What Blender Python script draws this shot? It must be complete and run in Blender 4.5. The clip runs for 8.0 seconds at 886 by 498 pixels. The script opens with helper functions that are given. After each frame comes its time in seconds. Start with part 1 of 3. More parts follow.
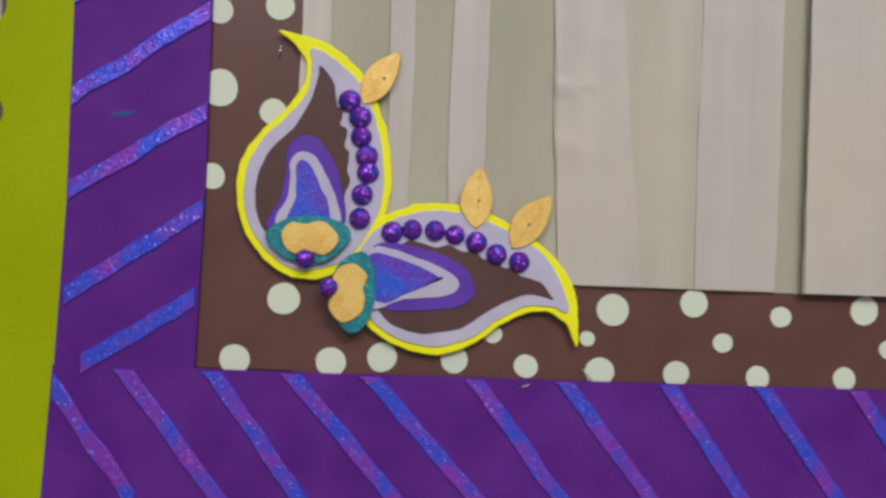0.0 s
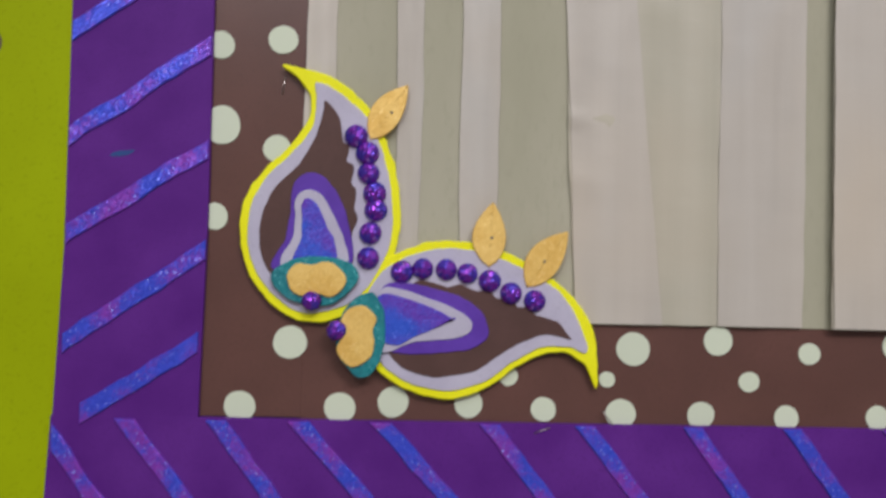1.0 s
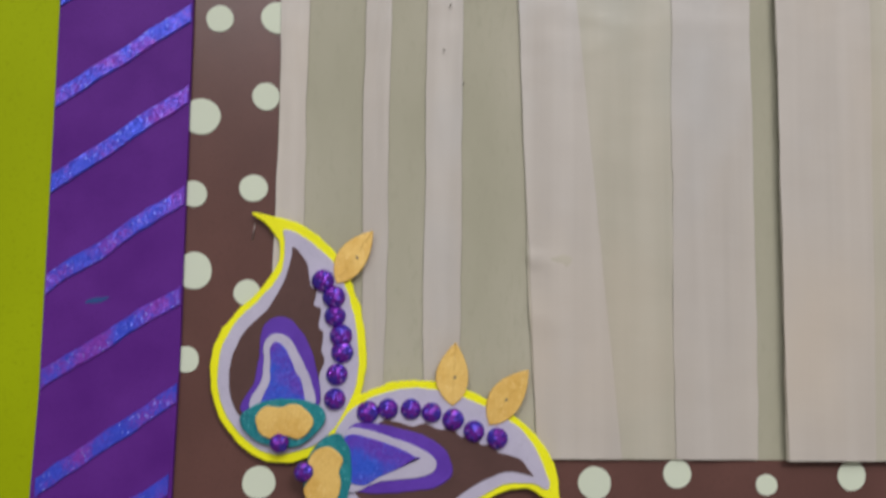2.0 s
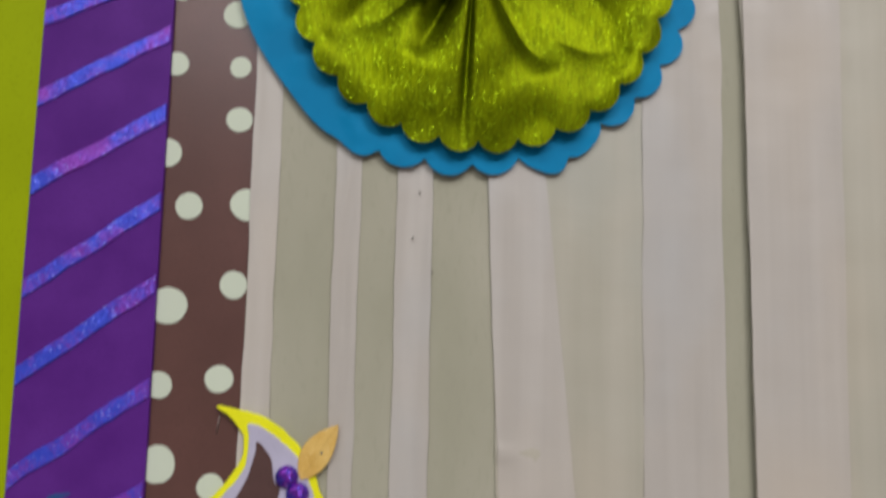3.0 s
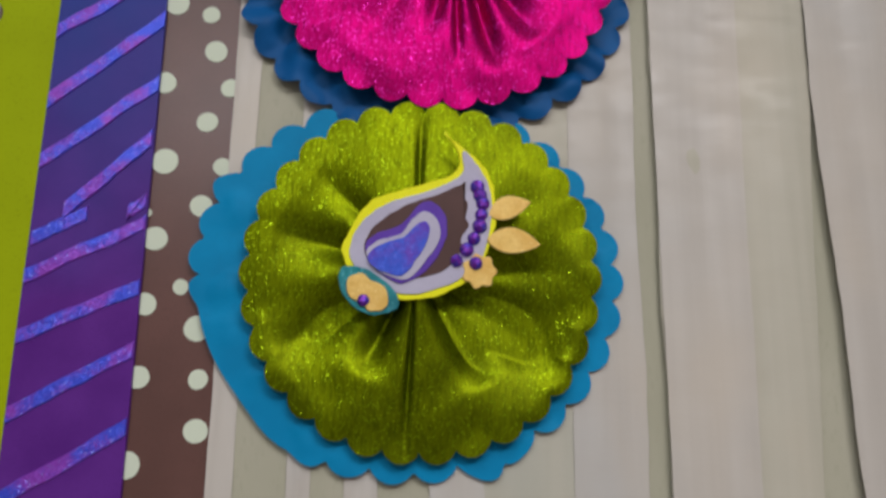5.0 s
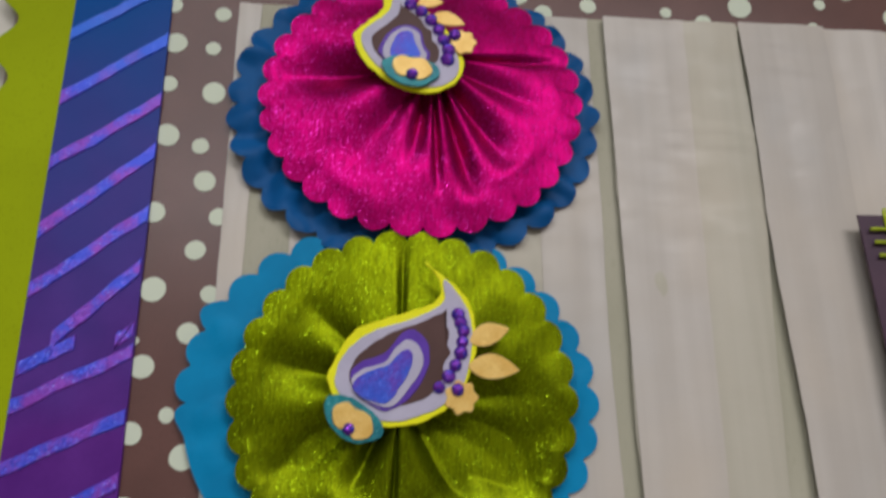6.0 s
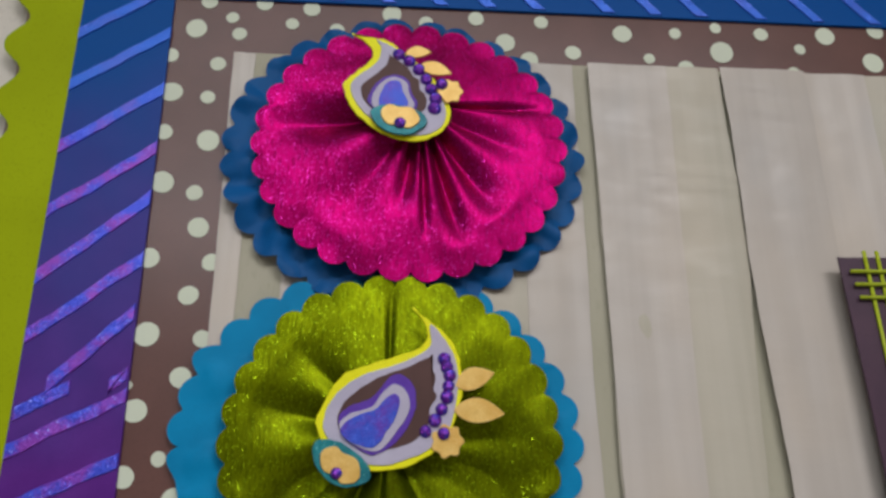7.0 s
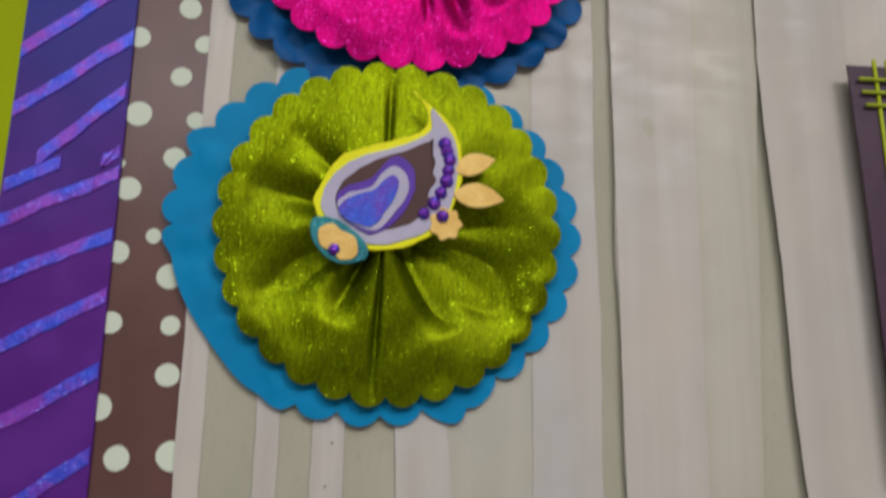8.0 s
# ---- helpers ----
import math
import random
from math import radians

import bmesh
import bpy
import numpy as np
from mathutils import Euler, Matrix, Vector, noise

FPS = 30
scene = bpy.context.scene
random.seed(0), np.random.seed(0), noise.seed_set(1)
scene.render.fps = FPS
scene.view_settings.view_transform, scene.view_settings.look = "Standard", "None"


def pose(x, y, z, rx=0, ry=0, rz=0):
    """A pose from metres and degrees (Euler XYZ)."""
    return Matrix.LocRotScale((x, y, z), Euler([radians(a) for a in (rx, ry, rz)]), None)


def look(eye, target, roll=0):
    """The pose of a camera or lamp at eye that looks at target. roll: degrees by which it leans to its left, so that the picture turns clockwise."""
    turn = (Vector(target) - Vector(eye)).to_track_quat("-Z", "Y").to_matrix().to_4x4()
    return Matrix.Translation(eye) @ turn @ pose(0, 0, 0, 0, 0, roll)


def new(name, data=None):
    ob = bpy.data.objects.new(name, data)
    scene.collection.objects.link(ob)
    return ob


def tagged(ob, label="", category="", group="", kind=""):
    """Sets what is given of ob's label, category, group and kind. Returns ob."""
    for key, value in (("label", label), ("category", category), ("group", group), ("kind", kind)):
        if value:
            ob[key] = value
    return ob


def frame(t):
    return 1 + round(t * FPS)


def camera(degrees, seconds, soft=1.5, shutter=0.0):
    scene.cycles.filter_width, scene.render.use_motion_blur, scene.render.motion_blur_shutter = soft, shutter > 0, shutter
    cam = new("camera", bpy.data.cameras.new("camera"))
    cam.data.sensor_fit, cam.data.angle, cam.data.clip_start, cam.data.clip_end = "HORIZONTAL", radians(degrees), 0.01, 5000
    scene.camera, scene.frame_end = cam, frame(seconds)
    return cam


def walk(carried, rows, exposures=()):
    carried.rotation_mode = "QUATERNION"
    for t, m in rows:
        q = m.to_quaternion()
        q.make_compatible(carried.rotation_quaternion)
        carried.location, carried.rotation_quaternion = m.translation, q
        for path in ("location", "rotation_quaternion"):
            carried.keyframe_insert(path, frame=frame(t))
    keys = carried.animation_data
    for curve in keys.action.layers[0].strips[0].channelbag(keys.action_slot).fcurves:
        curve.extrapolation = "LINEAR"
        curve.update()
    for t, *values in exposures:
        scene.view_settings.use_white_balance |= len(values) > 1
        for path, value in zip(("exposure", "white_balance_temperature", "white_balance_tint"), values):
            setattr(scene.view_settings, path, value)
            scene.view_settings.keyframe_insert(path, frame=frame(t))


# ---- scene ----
cam = camera(60.0, 8.0, 2.9, 0.5)
PATH = [
    (0, (0.124, -0.489, 0.08), (0.231, 1.509, 0.084), 2.2),
    (0.5, (0.116, -0.473, 0.079), (0.186, 1.526, 0.106), 1.6),
    (1, (0.122, -0.47, 0.096), (0.208, 1.527, 0.133), 1.4),
    (1.2, (0.134, -0.474, 0.106), (0.206, 1.523, 0.189), 1.0),
    (2.3, (0.144, -0.494, 0.188), (0.246, 1.497, 0.344), 0.7),
    (2.5, (0.152, -0.495, 0.215), (0.247, 1.497, 0.374), 0.8),
    (3, (0.164, -0.497, 0.26), (0.235, 1.489, 0.483), 1.2),
    (3.5, (0.167, -0.517, 0.32), (0.259, 1.463, 0.589), 1.3),
    (4, (0.174, -0.535, 0.355), (0.269, 1.439, 0.668), 1.3),
    (4.5, (0.181, -0.551, 0.386), (0.28, 1.412, 0.76), 1.0),
    (4.7, (0.196, -0.554, 0.398), (0.269, 1.406, 0.787), 0.9),
    (5.8, (0.173, -0.584, 0.437), (0.348, 1.329, 0.994), -0.3),
    (6, (0.179, -0.591, 0.447), (0.352, 1.311, 1.041), -0.4),
    (6.5, (0.185, -0.608, 0.467), (0.349, 1.28, 1.108), -0.5),
    (7, (0.191, -0.611, 0.461), (0.352, 1.276, 1.106), -0.5),
    (7.5, (0.19, -0.594, 0.423), (0.377, 1.334, 0.921), 0.1),
    (8, (0.183, -0.577, 0.377), (0.389, 1.37, 0.784), 0.9),
]
walk(cam, [(t, look(eye, target, roll)) for t, eye, target, roll in PATH],
     [(0, -0.22), (1.2, -0.24), (2.5, -0.27), (3.5, -0.36), (4.5, -0.38), (6.5, -0.46), (8, -0.40)])

# ---- light ----
world = bpy.data.worlds.new("world")
scene.world = world
world.use_nodes = True
world.node_tree.nodes["Background"].inputs[0].default_value = (0.9, 0.95, 1.0, 1)
world.node_tree.nodes["Background"].inputs[1].default_value = 0.15


def unseen_overhead_lamp(x, y, z, wide, deep, watts, colour):
    data = bpy.data.lights.new("unseen_overhead_lamp", "AREA")
    data.shape, data.size, data.size_y, data.energy, data.color = "RECTANGLE", wide, deep, watts, colour
    lamp = new("unseen_overhead_lamp", data)
    lamp.matrix_world = pose(x, y, z)
    return lamp


unseen_overhead_lamp(1.0, -2.2, 1.76, 1.2, 0.6, 76, (0.96, 0.93, 0.96))
unseen_overhead_lamp(-0.1, -1.35, 1.76, 1.2, 0.5, 12, (0.90, 0.94, 0.98))
# fill lamp, no known fixture: added to light the board evenly from the left
unseen_overhead_lamp(-0.6, -2.8, 1.76, 1.2, 0.6, 58, (0.92, 0.93, 0.97))


# ---- materials ----
def material(name, rough=0.6, metal=0.0, spec=0.4):
    m = bpy.data.materials.new(name)
    m.use_nodes = True
    b = m.node_tree.nodes["Principled BSDF"]
    b.inputs["Roughness"].default_value = rough
    b.inputs["Metallic"].default_value = metal
    b.inputs["Specular IOR Level"].default_value = spec
    return m, m.node_tree.nodes, m.node_tree.links, b


def node(nodes, kind, **values):
    n = nodes.new(kind)
    for key, value in values.items():
        n.inputs[key.replace("_", " ")].default_value = value
    return n


def place(nodes, links, stretch=(1, 1, 1)):
    c = nodes.new("ShaderNodeTexCoord")
    m = nodes.new("ShaderNodeMapping")
    m.inputs["Scale"].default_value = stretch
    links.new(c.outputs["Object"], m.inputs["Vector"])
    return m.outputs["Vector"]


def blend(nodes, links, fac, a, b, mode="MIX"):
    n = nodes.new("ShaderNodeMix")
    n.data_type, n.blend_type = "RGBA", mode
    for socket, value in ((n.inputs["Factor"], fac), (n.inputs[6], a), (n.inputs[7], b)):
        if isinstance(value, (int, float)):
            socket.default_value = value
        elif isinstance(value, tuple):
            socket.default_value = (*value, 1)
        else:
            links.new(value, socket)
    return n.outputs[2]


def ramp(nodes, links, fac, low, high):
    n = nodes.new("ShaderNodeMapRange")
    n.inputs["From Min"].default_value, n.inputs["From Max"].default_value = low, high
    links.new(fac, n.inputs["Value"])
    return n.outputs["Result"]


def noise_at(nodes, links, where, scale, detail=4.0):
    n = node(nodes, "ShaderNodeTexNoise", Scale=scale, Detail=detail)
    links.new(where, n.inputs["Vector"])
    return n.outputs["Fac"]


def relief(nodes, links, b, height, strength, distance):
    n = node(nodes, "ShaderNodeBump", Strength=strength, Distance=distance)
    links.new(height, n.inputs["Height"])
    links.new(n.outputs["Normal"], b.inputs["Normal"])
    return n


def paper(name, a, b2, rough=0.6, spec=0.35, blotch=35.0, grain=900.0, bump=0.15, stretch=(1, 1, 1), each=0.0, specks=0.8):
    """Paper, card or foam: two tones in blotches, fine grain, a little relief."""
    m, nodes, links, b = material(name, rough, 0, spec)
    where = place(nodes, links, stretch)
    soft = noise_at(nodes, links, where, blotch, 5)
    fine = noise_at(nodes, links, where, grain, 3)
    col = blend(nodes, links, ramp(nodes, links, soft, 0.35, 0.68), a, b2)
    dark = tuple(c * specks for c in a)
    col = blend(nodes, links, ramp(nodes, links, fine, 0.55, 0.9), col, dark)
    if each:
        info = nodes.new("ShaderNodeObjectInfo")
        col = blend(nodes, links, ramp(nodes, links, info.outputs["Random"], 0, 1 / each), col, tuple(c * 0.7 for c in b2))
    links.new(col, b.inputs["Base Color"])
    relief(nodes, links, b, fine, bump, 0.0006)
    return m


def sparkle(nodes, links, b, where, size, amount):
    """Tiny flakes, each turned its own way."""
    v = node(nodes, "ShaderNodeTexVoronoi", Scale=1 / size)
    links.new(where, v.inputs["Vector"])
    shift = nodes.new("ShaderNodeVectorMath")
    shift.operation = "SUBTRACT"
    links.new(v.outputs["Color"], shift.inputs[0])
    shift.inputs[1].default_value = (0.5, 0.5, 0.5)
    scaled = nodes.new("ShaderNodeVectorMath")
    scaled.operation = "SCALE"
    links.new(shift.outputs[0], scaled.inputs[0])
    scaled.inputs["Scale"].default_value = amount
    geo = nodes.new("ShaderNodeNewGeometry")
    total = nodes.new("ShaderNodeVectorMath")
    links.new(geo.outputs["Normal"], total.inputs[0])
    links.new(scaled.outputs[0], total.inputs[1])
    unit = nodes.new("ShaderNodeVectorMath")
    unit.operation = "NORMALIZE"
    links.new(total.outputs[0], unit.inputs[0])
    return v.outputs["Color"], unit.outputs[0]


def foil(name, a, b2, rough=0.46, metal=0.88, flake=0.0006, fleck=(1, 1, 1)):
    """Metallic crepe paper: fine upright ribbing, soft blotches, and glitter flakes that each lean their own way."""
    m, nodes, links, b = material(name, rough, metal, 0.15)
    where = place(nodes, links)
    ribs = place(nodes, links, (1, 1, 0.14))
    soft = noise_at(nodes, links, where, 28, 4)
    streak = noise_at(nodes, links, ribs, 620, 3)
    col = blend(nodes, links, ramp(nodes, links, soft, 0.3, 0.7), a, b2)
    col = blend(nodes, links, ramp(nodes, links, streak, 0.45, 0.8), col, tuple(c * 0.55 for c in a))
    flecks, turned = sparkle(nodes, links, b, place(nodes, links, (1, 1, 0.6)), flake, 0.55)
    sep = nodes.new("ShaderNodeSeparateColor")
    links.new(flecks, sep.inputs[0])
    few = ramp(nodes, links, sep.outputs[0], 0.91, 0.99)
    links.new(blend(nodes, links, few, col, fleck), b.inputs["Base Color"])
    bumped = relief(nodes, links, b, streak, 0.35, 0.0006)
    lean = nodes.new("ShaderNodeMix")
    lean.data_type = "VECTOR"
    links.new(few, lean.inputs["Factor"])
    links.new(bumped.outputs["Normal"], lean.inputs[4])
    links.new(turned, lean.inputs[5])
    links.new(lean.outputs[1], b.inputs["Normal"])
    shine = nodes.new("ShaderNodeMapRange")
    shine.inputs["To Min"].default_value, shine.inputs["To Max"].default_value = rough, 0.30
    links.new(few, shine.inputs["Value"])
    links.new(shine.outputs["Result"], b.inputs["Roughness"])
    return m


def glitter(name, tones, flake=0.0008, rough=0.38, metal=0.35, amount=0.4, patch=45.0):
    """Glitter foam: flakes of a few tones, drifting from one tone to the next in patches."""
    m, nodes, links, b = material(name, rough, metal, 0.6)
    where = place(nodes, links)
    soft = noise_at(nodes, links, where, patch, 3)
    flecks, turned = sparkle(nodes, links, b, where, flake, amount)
    sep = nodes.new("ShaderNodeSeparateColor")
    links.new(flecks, sep.inputs[0])
    both = nodes.new("ShaderNodeMath")
    both.operation = "ADD"
    half = nodes.new("ShaderNodeMath")
    half.operation = "MULTIPLY"
    half.inputs[1].default_value = 0.16
    links.new(sep.outputs[1], half.inputs[0])
    links.new(soft, both.inputs[0])
    links.new(half.outputs[0], both.inputs[1])
    col = blend(nodes, links, ramp(nodes, links, both.outputs[0], 0.46, 0.66), tones[0], tones[1])
    col = blend(nodes, links, ramp(nodes, links, sep.outputs[2], 0.965, 0.995), col, tones[2])
    links.new(col, b.inputs["Base Color"])
    links.new(turned, b.inputs["Normal"])
    return m


def ombre(name, low, high, z0, z1, rough, kind):
    """Paper or glitter whose colour passes from one below to another above."""
    if kind == "glitter":
        m = glitter(name, low)
    else:
        m = paper(name, low[0], low[1], rough, 0.10, 22, 700, 0.08)
    nodes, links = m.node_tree.nodes, m.node_tree.links
    b = nodes["Principled BSDF"]
    old = b.inputs["Base Color"].links[0].from_socket
    where = place(nodes, links)
    sep = nodes.new("ShaderNodeSeparateXYZ")
    links.new(where, sep.inputs[0])
    wave = noise_at(nodes, links, where, 9, 3)
    add = nodes.new("ShaderNodeMath")
    add.operation = "MULTIPLY_ADD"
    add.inputs[1].default_value = 0.22
    links.new(wave, add.inputs[0])
    links.new(sep.outputs["Z"], add.inputs[2])
    fac = ramp(nodes, links, add.outputs[0], z0 + 0.11, z1 + 0.11)
    fleck = blend(nodes, links, 0.14, high, old) if kind == "glitter" else high
    links.new(blend(nodes, links, fac, old, fleck), b.inputs["Base Color"])
    return m


def crepe_streamer(name, a, b2, warm, cool):
    """Thin satin streamer paper: long upright bands, a slow drift from warm to cool, fine upright creases and a few cross wrinkles."""
    m, nodes, links, b = material(name, 0.42, 0, 0.4)
    where = place(nodes, links)
    bands = noise_at(nodes, links, place(nodes, links, (1, 1, 0.035)), 62, 2)
    drift = noise_at(nodes, links, place(nodes, links, (1, 1, 0.5)), 8, 3)
    creases = noise_at(nodes, links, place(nodes, links, (1, 1, 0.03)), 330, 3)
    cross = noise_at(nodes, links, place(nodes, links, (0.45, 1, 1)), 60, 5)
    info = nodes.new("ShaderNodeObjectInfo")
    col = blend(nodes, links, ramp(nodes, links, bands, 0.36, 0.64), a, b2)
    col = blend(nodes, links, ramp(nodes, links, drift, 0.52, 0.74), col, warm)
    col = blend(nodes, links, ramp(nodes, links, drift, 0.46, 0.28), col, cool)
    col = blend(nodes, links, ramp(nodes, links, info.outputs["Random"], 0, 3.5), col, tuple(c * 0.62 for c in a))
    links.new(col, b.inputs["Base Color"])
    gloss = nodes.new("ShaderNodeMapRange")
    gloss.inputs["From Min"].default_value, gloss.inputs["From Max"].default_value = 0.35, 0.65
    gloss.inputs["To Min"].default_value, gloss.inputs["To Max"].default_value = 0.38, 0.62
    links.new(cross, gloss.inputs["Value"])
    links.new(gloss.outputs["Result"], b.inputs["Roughness"])
    first = relief(nodes, links, b, creases, 0.10, 0.0008)
    second = node(nodes, "ShaderNodeBump", Strength=0.16, Distance=0.0025)
    links.new(cross, second.inputs["Height"])
    links.new(first.outputs["Normal"], second.inputs["Normal"])
    links.new(second.outputs["Normal"], b.inputs["Normal"])
    return m


M_WALL = paper("wall_paint", (0.62, 0.58, 0.50), (0.68, 0.64, 0.56), 0.7, 0.3, 6, 300, 0.2)
# unseen walls and floor are kept dark so less light bounces onto the foil
M_UNSEEN_WALL = paper("unseen_wall_taupe", (0.27, 0.26, 0.25), (0.31, 0.30, 0.29), 0.7, 0.3, 6, 300, 0.2)
M_FLOOR = paper("unseen_floor_dark", (0.18, 0.16, 0.14), (0.22, 0.20, 0.18), 0.45, 0.4, 5, 200, 0.1)
M_CEILING = paper("ceiling_paint", (0.78, 0.78, 0.76), (0.82, 0.82, 0.80), 0.8, 0.2, 4, 200, 0.2)
M_SAGE = paper("sage_tissue", (0.38, 0.365, 0.27), (0.455, 0.43, 0.335), 0.7, 0.2, 14, 300, 0.05, (1, 1, 0.4), 0.0, 0.95)
M_CREAM = crepe_streamer("cream_streamer", (0.525, 0.480, 0.425), (0.585, 0.540, 0.485), (0.60, 0.525, 0.435), (0.535, 0.525, 0.505))
M_THIN = crepe_streamer("thin_streamer", (0.470, 0.440, 0.350), (0.525, 0.490, 0.400), (0.55, 0.485, 0.380), (0.480, 0.475, 0.405))
M_LIME = paper("lime_card", (0.305, 0.375, 0.001), (0.345, 0.43, 0.002), 0.6, 0.1, 10, 400, 0.06)
M_TRIM = paper("brown_trim", (0.10, 0.062, 0.045), (0.12, 0.075, 0.055), 0.5, 0.4)
M_BROWN = paper("brown_card", (0.112, 0.052, 0.043), (0.138, 0.064, 0.053), 0.32, 0.36, 18, 600, 0.08)
M_DOT = paper("dot_paper", (0.62, 0.68, 0.53), (0.68, 0.73, 0.59), 0.6, 0.3, 60, 900, 0.1, (1, 1, 1), 0.25)
M_PURPLE = ombre("purple_card", [(0.092, 0.016, 0.200), (0.124, 0.027, 0.255)], (0.0005, 0.070, 0.29), 0.48, 0.86, 0.46, "paper")
M_STRIPE = ombre("glitter_stripe", [(0.26, 0.042, 0.48), (0.045, 0.078, 0.70), (0.28, 0.33, 0.95)], (0.01, 0.13, 0.62), 0.74, 0.84, 0.3, "glitter")
M_YELLOW = paper("yellow_foam", (0.86, 0.83, 0.004), (0.92, 0.90, 0.012), 0.6, 0.3, 40, 800, 0.2)
M_LILAC = paper("lilac_foam", (0.47, 0.44, 0.56), (0.53, 0.50, 0.62), 0.65, 0.3, 40, 700, 0.25)
M_INNER = paper("brown_foam", (0.085, 0.042, 0.036), (0.105, 0.052, 0.046), 0.6, 0.3, 40, 700, 0.2)
M_VIOLET = paper("violet_foam", (0.10, 0.032, 0.36), (0.125, 0.045, 0.43), 0.55, 0.35, 60, 700, 0.2)
M_BLUE = glitter("blue_glitter", [(0.12, 0.03, 0.44), (0.02, 0.085, 0.62), (0.12, 0.2, 0.85)], 0.0006, 0.5, 0.2, 0.35, 38)
M_TEAL = glitter("teal_glitter", [(0.0, 0.16, 0.20), (0.005, 0.23, 0.26), (0.1, 0.45, 0.45)], 0.0008, 0.5, 0.2, 0.4, 60)
M_GOLD = glitter("gold_glitter", [(0.76, 0.46, 0.10), (0.86, 0.57, 0.16), (0.95, 0.70, 0.30)], 0.0006, 0.5, 0.25, 0.22, 60)
M_BEAD = glitter("bead_glitter", [(0.20, 0.018, 0.38), (0.06, 0.04, 0.46), (0.8, 0.4, 1.0)], 0.17, 0.26, 0.55, 0.8, 1.5)
M_GREEN = foil("green_foil", (0.105, 0.132, 0.001), (0.172, 0.215, 0.001), fleck=(0.30, 0.46, 0.008))
M_PINK = foil("magenta_foil", (0.300, 0.001, 0.082), (0.44, 0.001, 0.128), fleck=(0.60, 0.03, 0.40))
M_TURQ = paper("turquoise_crepe", (0.0, 0.205, 0.42), (0.0005, 0.25, 0.50), 0.55, 0.12, 30, 900, 0.2)
M_NAVY = paper("navy_crepe", (0.0008, 0.068, 0.22), (0.001, 0.092, 0.29), 0.55, 0.18, 30, 900, 0.2)
M_PLUM = paper("plum_card", (0.058, 0.030, 0.052), (0.075, 0.038, 0.062), 0.45, 0.4, 30, 500, 0.08)
M_STICK = paper("lime_stick", (0.36, 0.44, 0.010), (0.45, 0.54, 0.02), 0.5, 0.4, 200, 900, 0.2)
M_STEEL, *_ = material("staple_steel", 0.3, 1.0)
M_STEEL.node_tree.nodes["Principled BSDF"].inputs["Base Color"].default_value = (0.45, 0.40, 0.38, 1)
M_SMEAR = paper("paint_smear", (0.03, 0.07, 0.24), (0.02, 0.10, 0.25), 0.5, 0.2, 300, 900)
M_LINT = paper("grey_speck", (0.16, 0.15, 0.12), (0.22, 0.2, 0.17))


# ---- shaping ----
def mesh_from(name, verts, faces, mat, smooth=False):
    me = bpy.data.meshes.new(name)
    me.from_pydata([tuple(v) for v in verts], [], faces)
    me.materials.append(mat)
    bm = bmesh.new()
    bm.from_mesh(me)
    bmesh.ops.recalc_face_normals(bm, faces=bm.faces)
    bm.to_mesh(me)
    bm.free()
    me.polygons.foreach_set("use_smooth", [smooth] * len(me.polygons))
    me.update()
    return me


def part(name, me, parent=None, label="", at=None):
    ob = new(name, me)
    if parent:
        ob.parent = parent
    if label:
        ob["label"] = label
    if at is not None:
        ob.matrix_local = at
    return ob


def curve(points, n=6, rough=0.0, seed=0.0):
    """A closed smooth outline through a few control points, cut by hand (rough)."""
    out, k = [], len(points)
    for i in range(k):
        p0, p1, p2, p3 = (Vector(points[(i + j - 1) % k]) for j in range(4))
        for s in range(n):
            t = s / n
            out.append(0.5 * ((2 * p1) + (p2 - p0) * t + (2 * p0 - 5 * p1 + 4 * p2 - p3) * t * t + (3 * p1 - p0 - 3 * p2 + p3) * t ** 3))
    if rough:
        for p in out:
            v = noise.noise_vector(Vector((p.x * 150, p.y * 150, seed)))
            p += Vector((v.x, v.y)) * rough
    return out


def slab(name, outline, d, thick, mat, soft=0.0004, lift=None):
    """A cut-out sheet: the outline (x, z), its back d metres off the board, with a softened front edge."""
    k = len(outline)
    if sum(outline[i][0] * outline[(i + 1) % k][1] - outline[(i + 1) % k][0] * outline[i][1] for i in range(k)) < 0:
        outline = outline[::-1]
    verts = []
    for depth, inset in ((d, 0), (d + thick - soft, 0), (d + thick, soft)):
        for i in range(k):
            p, a, b = (Vector(outline[j % k]) for j in (i, i - 1, i + 1))
            e = (b - a)
            e = e.normalized() if e.length else Vector((1, 0))
            q = p + Vector((-e.y, e.x)) * inset
            verts.append((q.x, -depth - (lift(q.x, q.y) if lift else 0), q.y))
    faces = [tuple(range(k))[::-1], tuple(range(2 * k, 3 * k))]
    for ring in range(2):
        for i in range(k):
            j = (i + 1) % k
            faces.append((ring * k + i, ring * k + j, ring * k + k + j, ring * k + k + i))
    return mesh_from(name, verts, faces, mat)


def rect(x0, z0, x1, z1):
    return [(x0, z0), (x1, z0), (x1, z1), (x0, z1)]


def box(name, x0, x1, y0, y1, z0, z1, mat):
    v = [(x, y, z) for x in (x0, x1) for y in (y0, y1) for z in (z0, z1)]
    f = [(0, 1, 3, 2), (4, 6, 7, 5), (0, 4, 5, 1), (2, 3, 7, 6), (0, 2, 6, 4), (1, 5, 7, 3)]
    return mesh_from(name, v, f, mat)


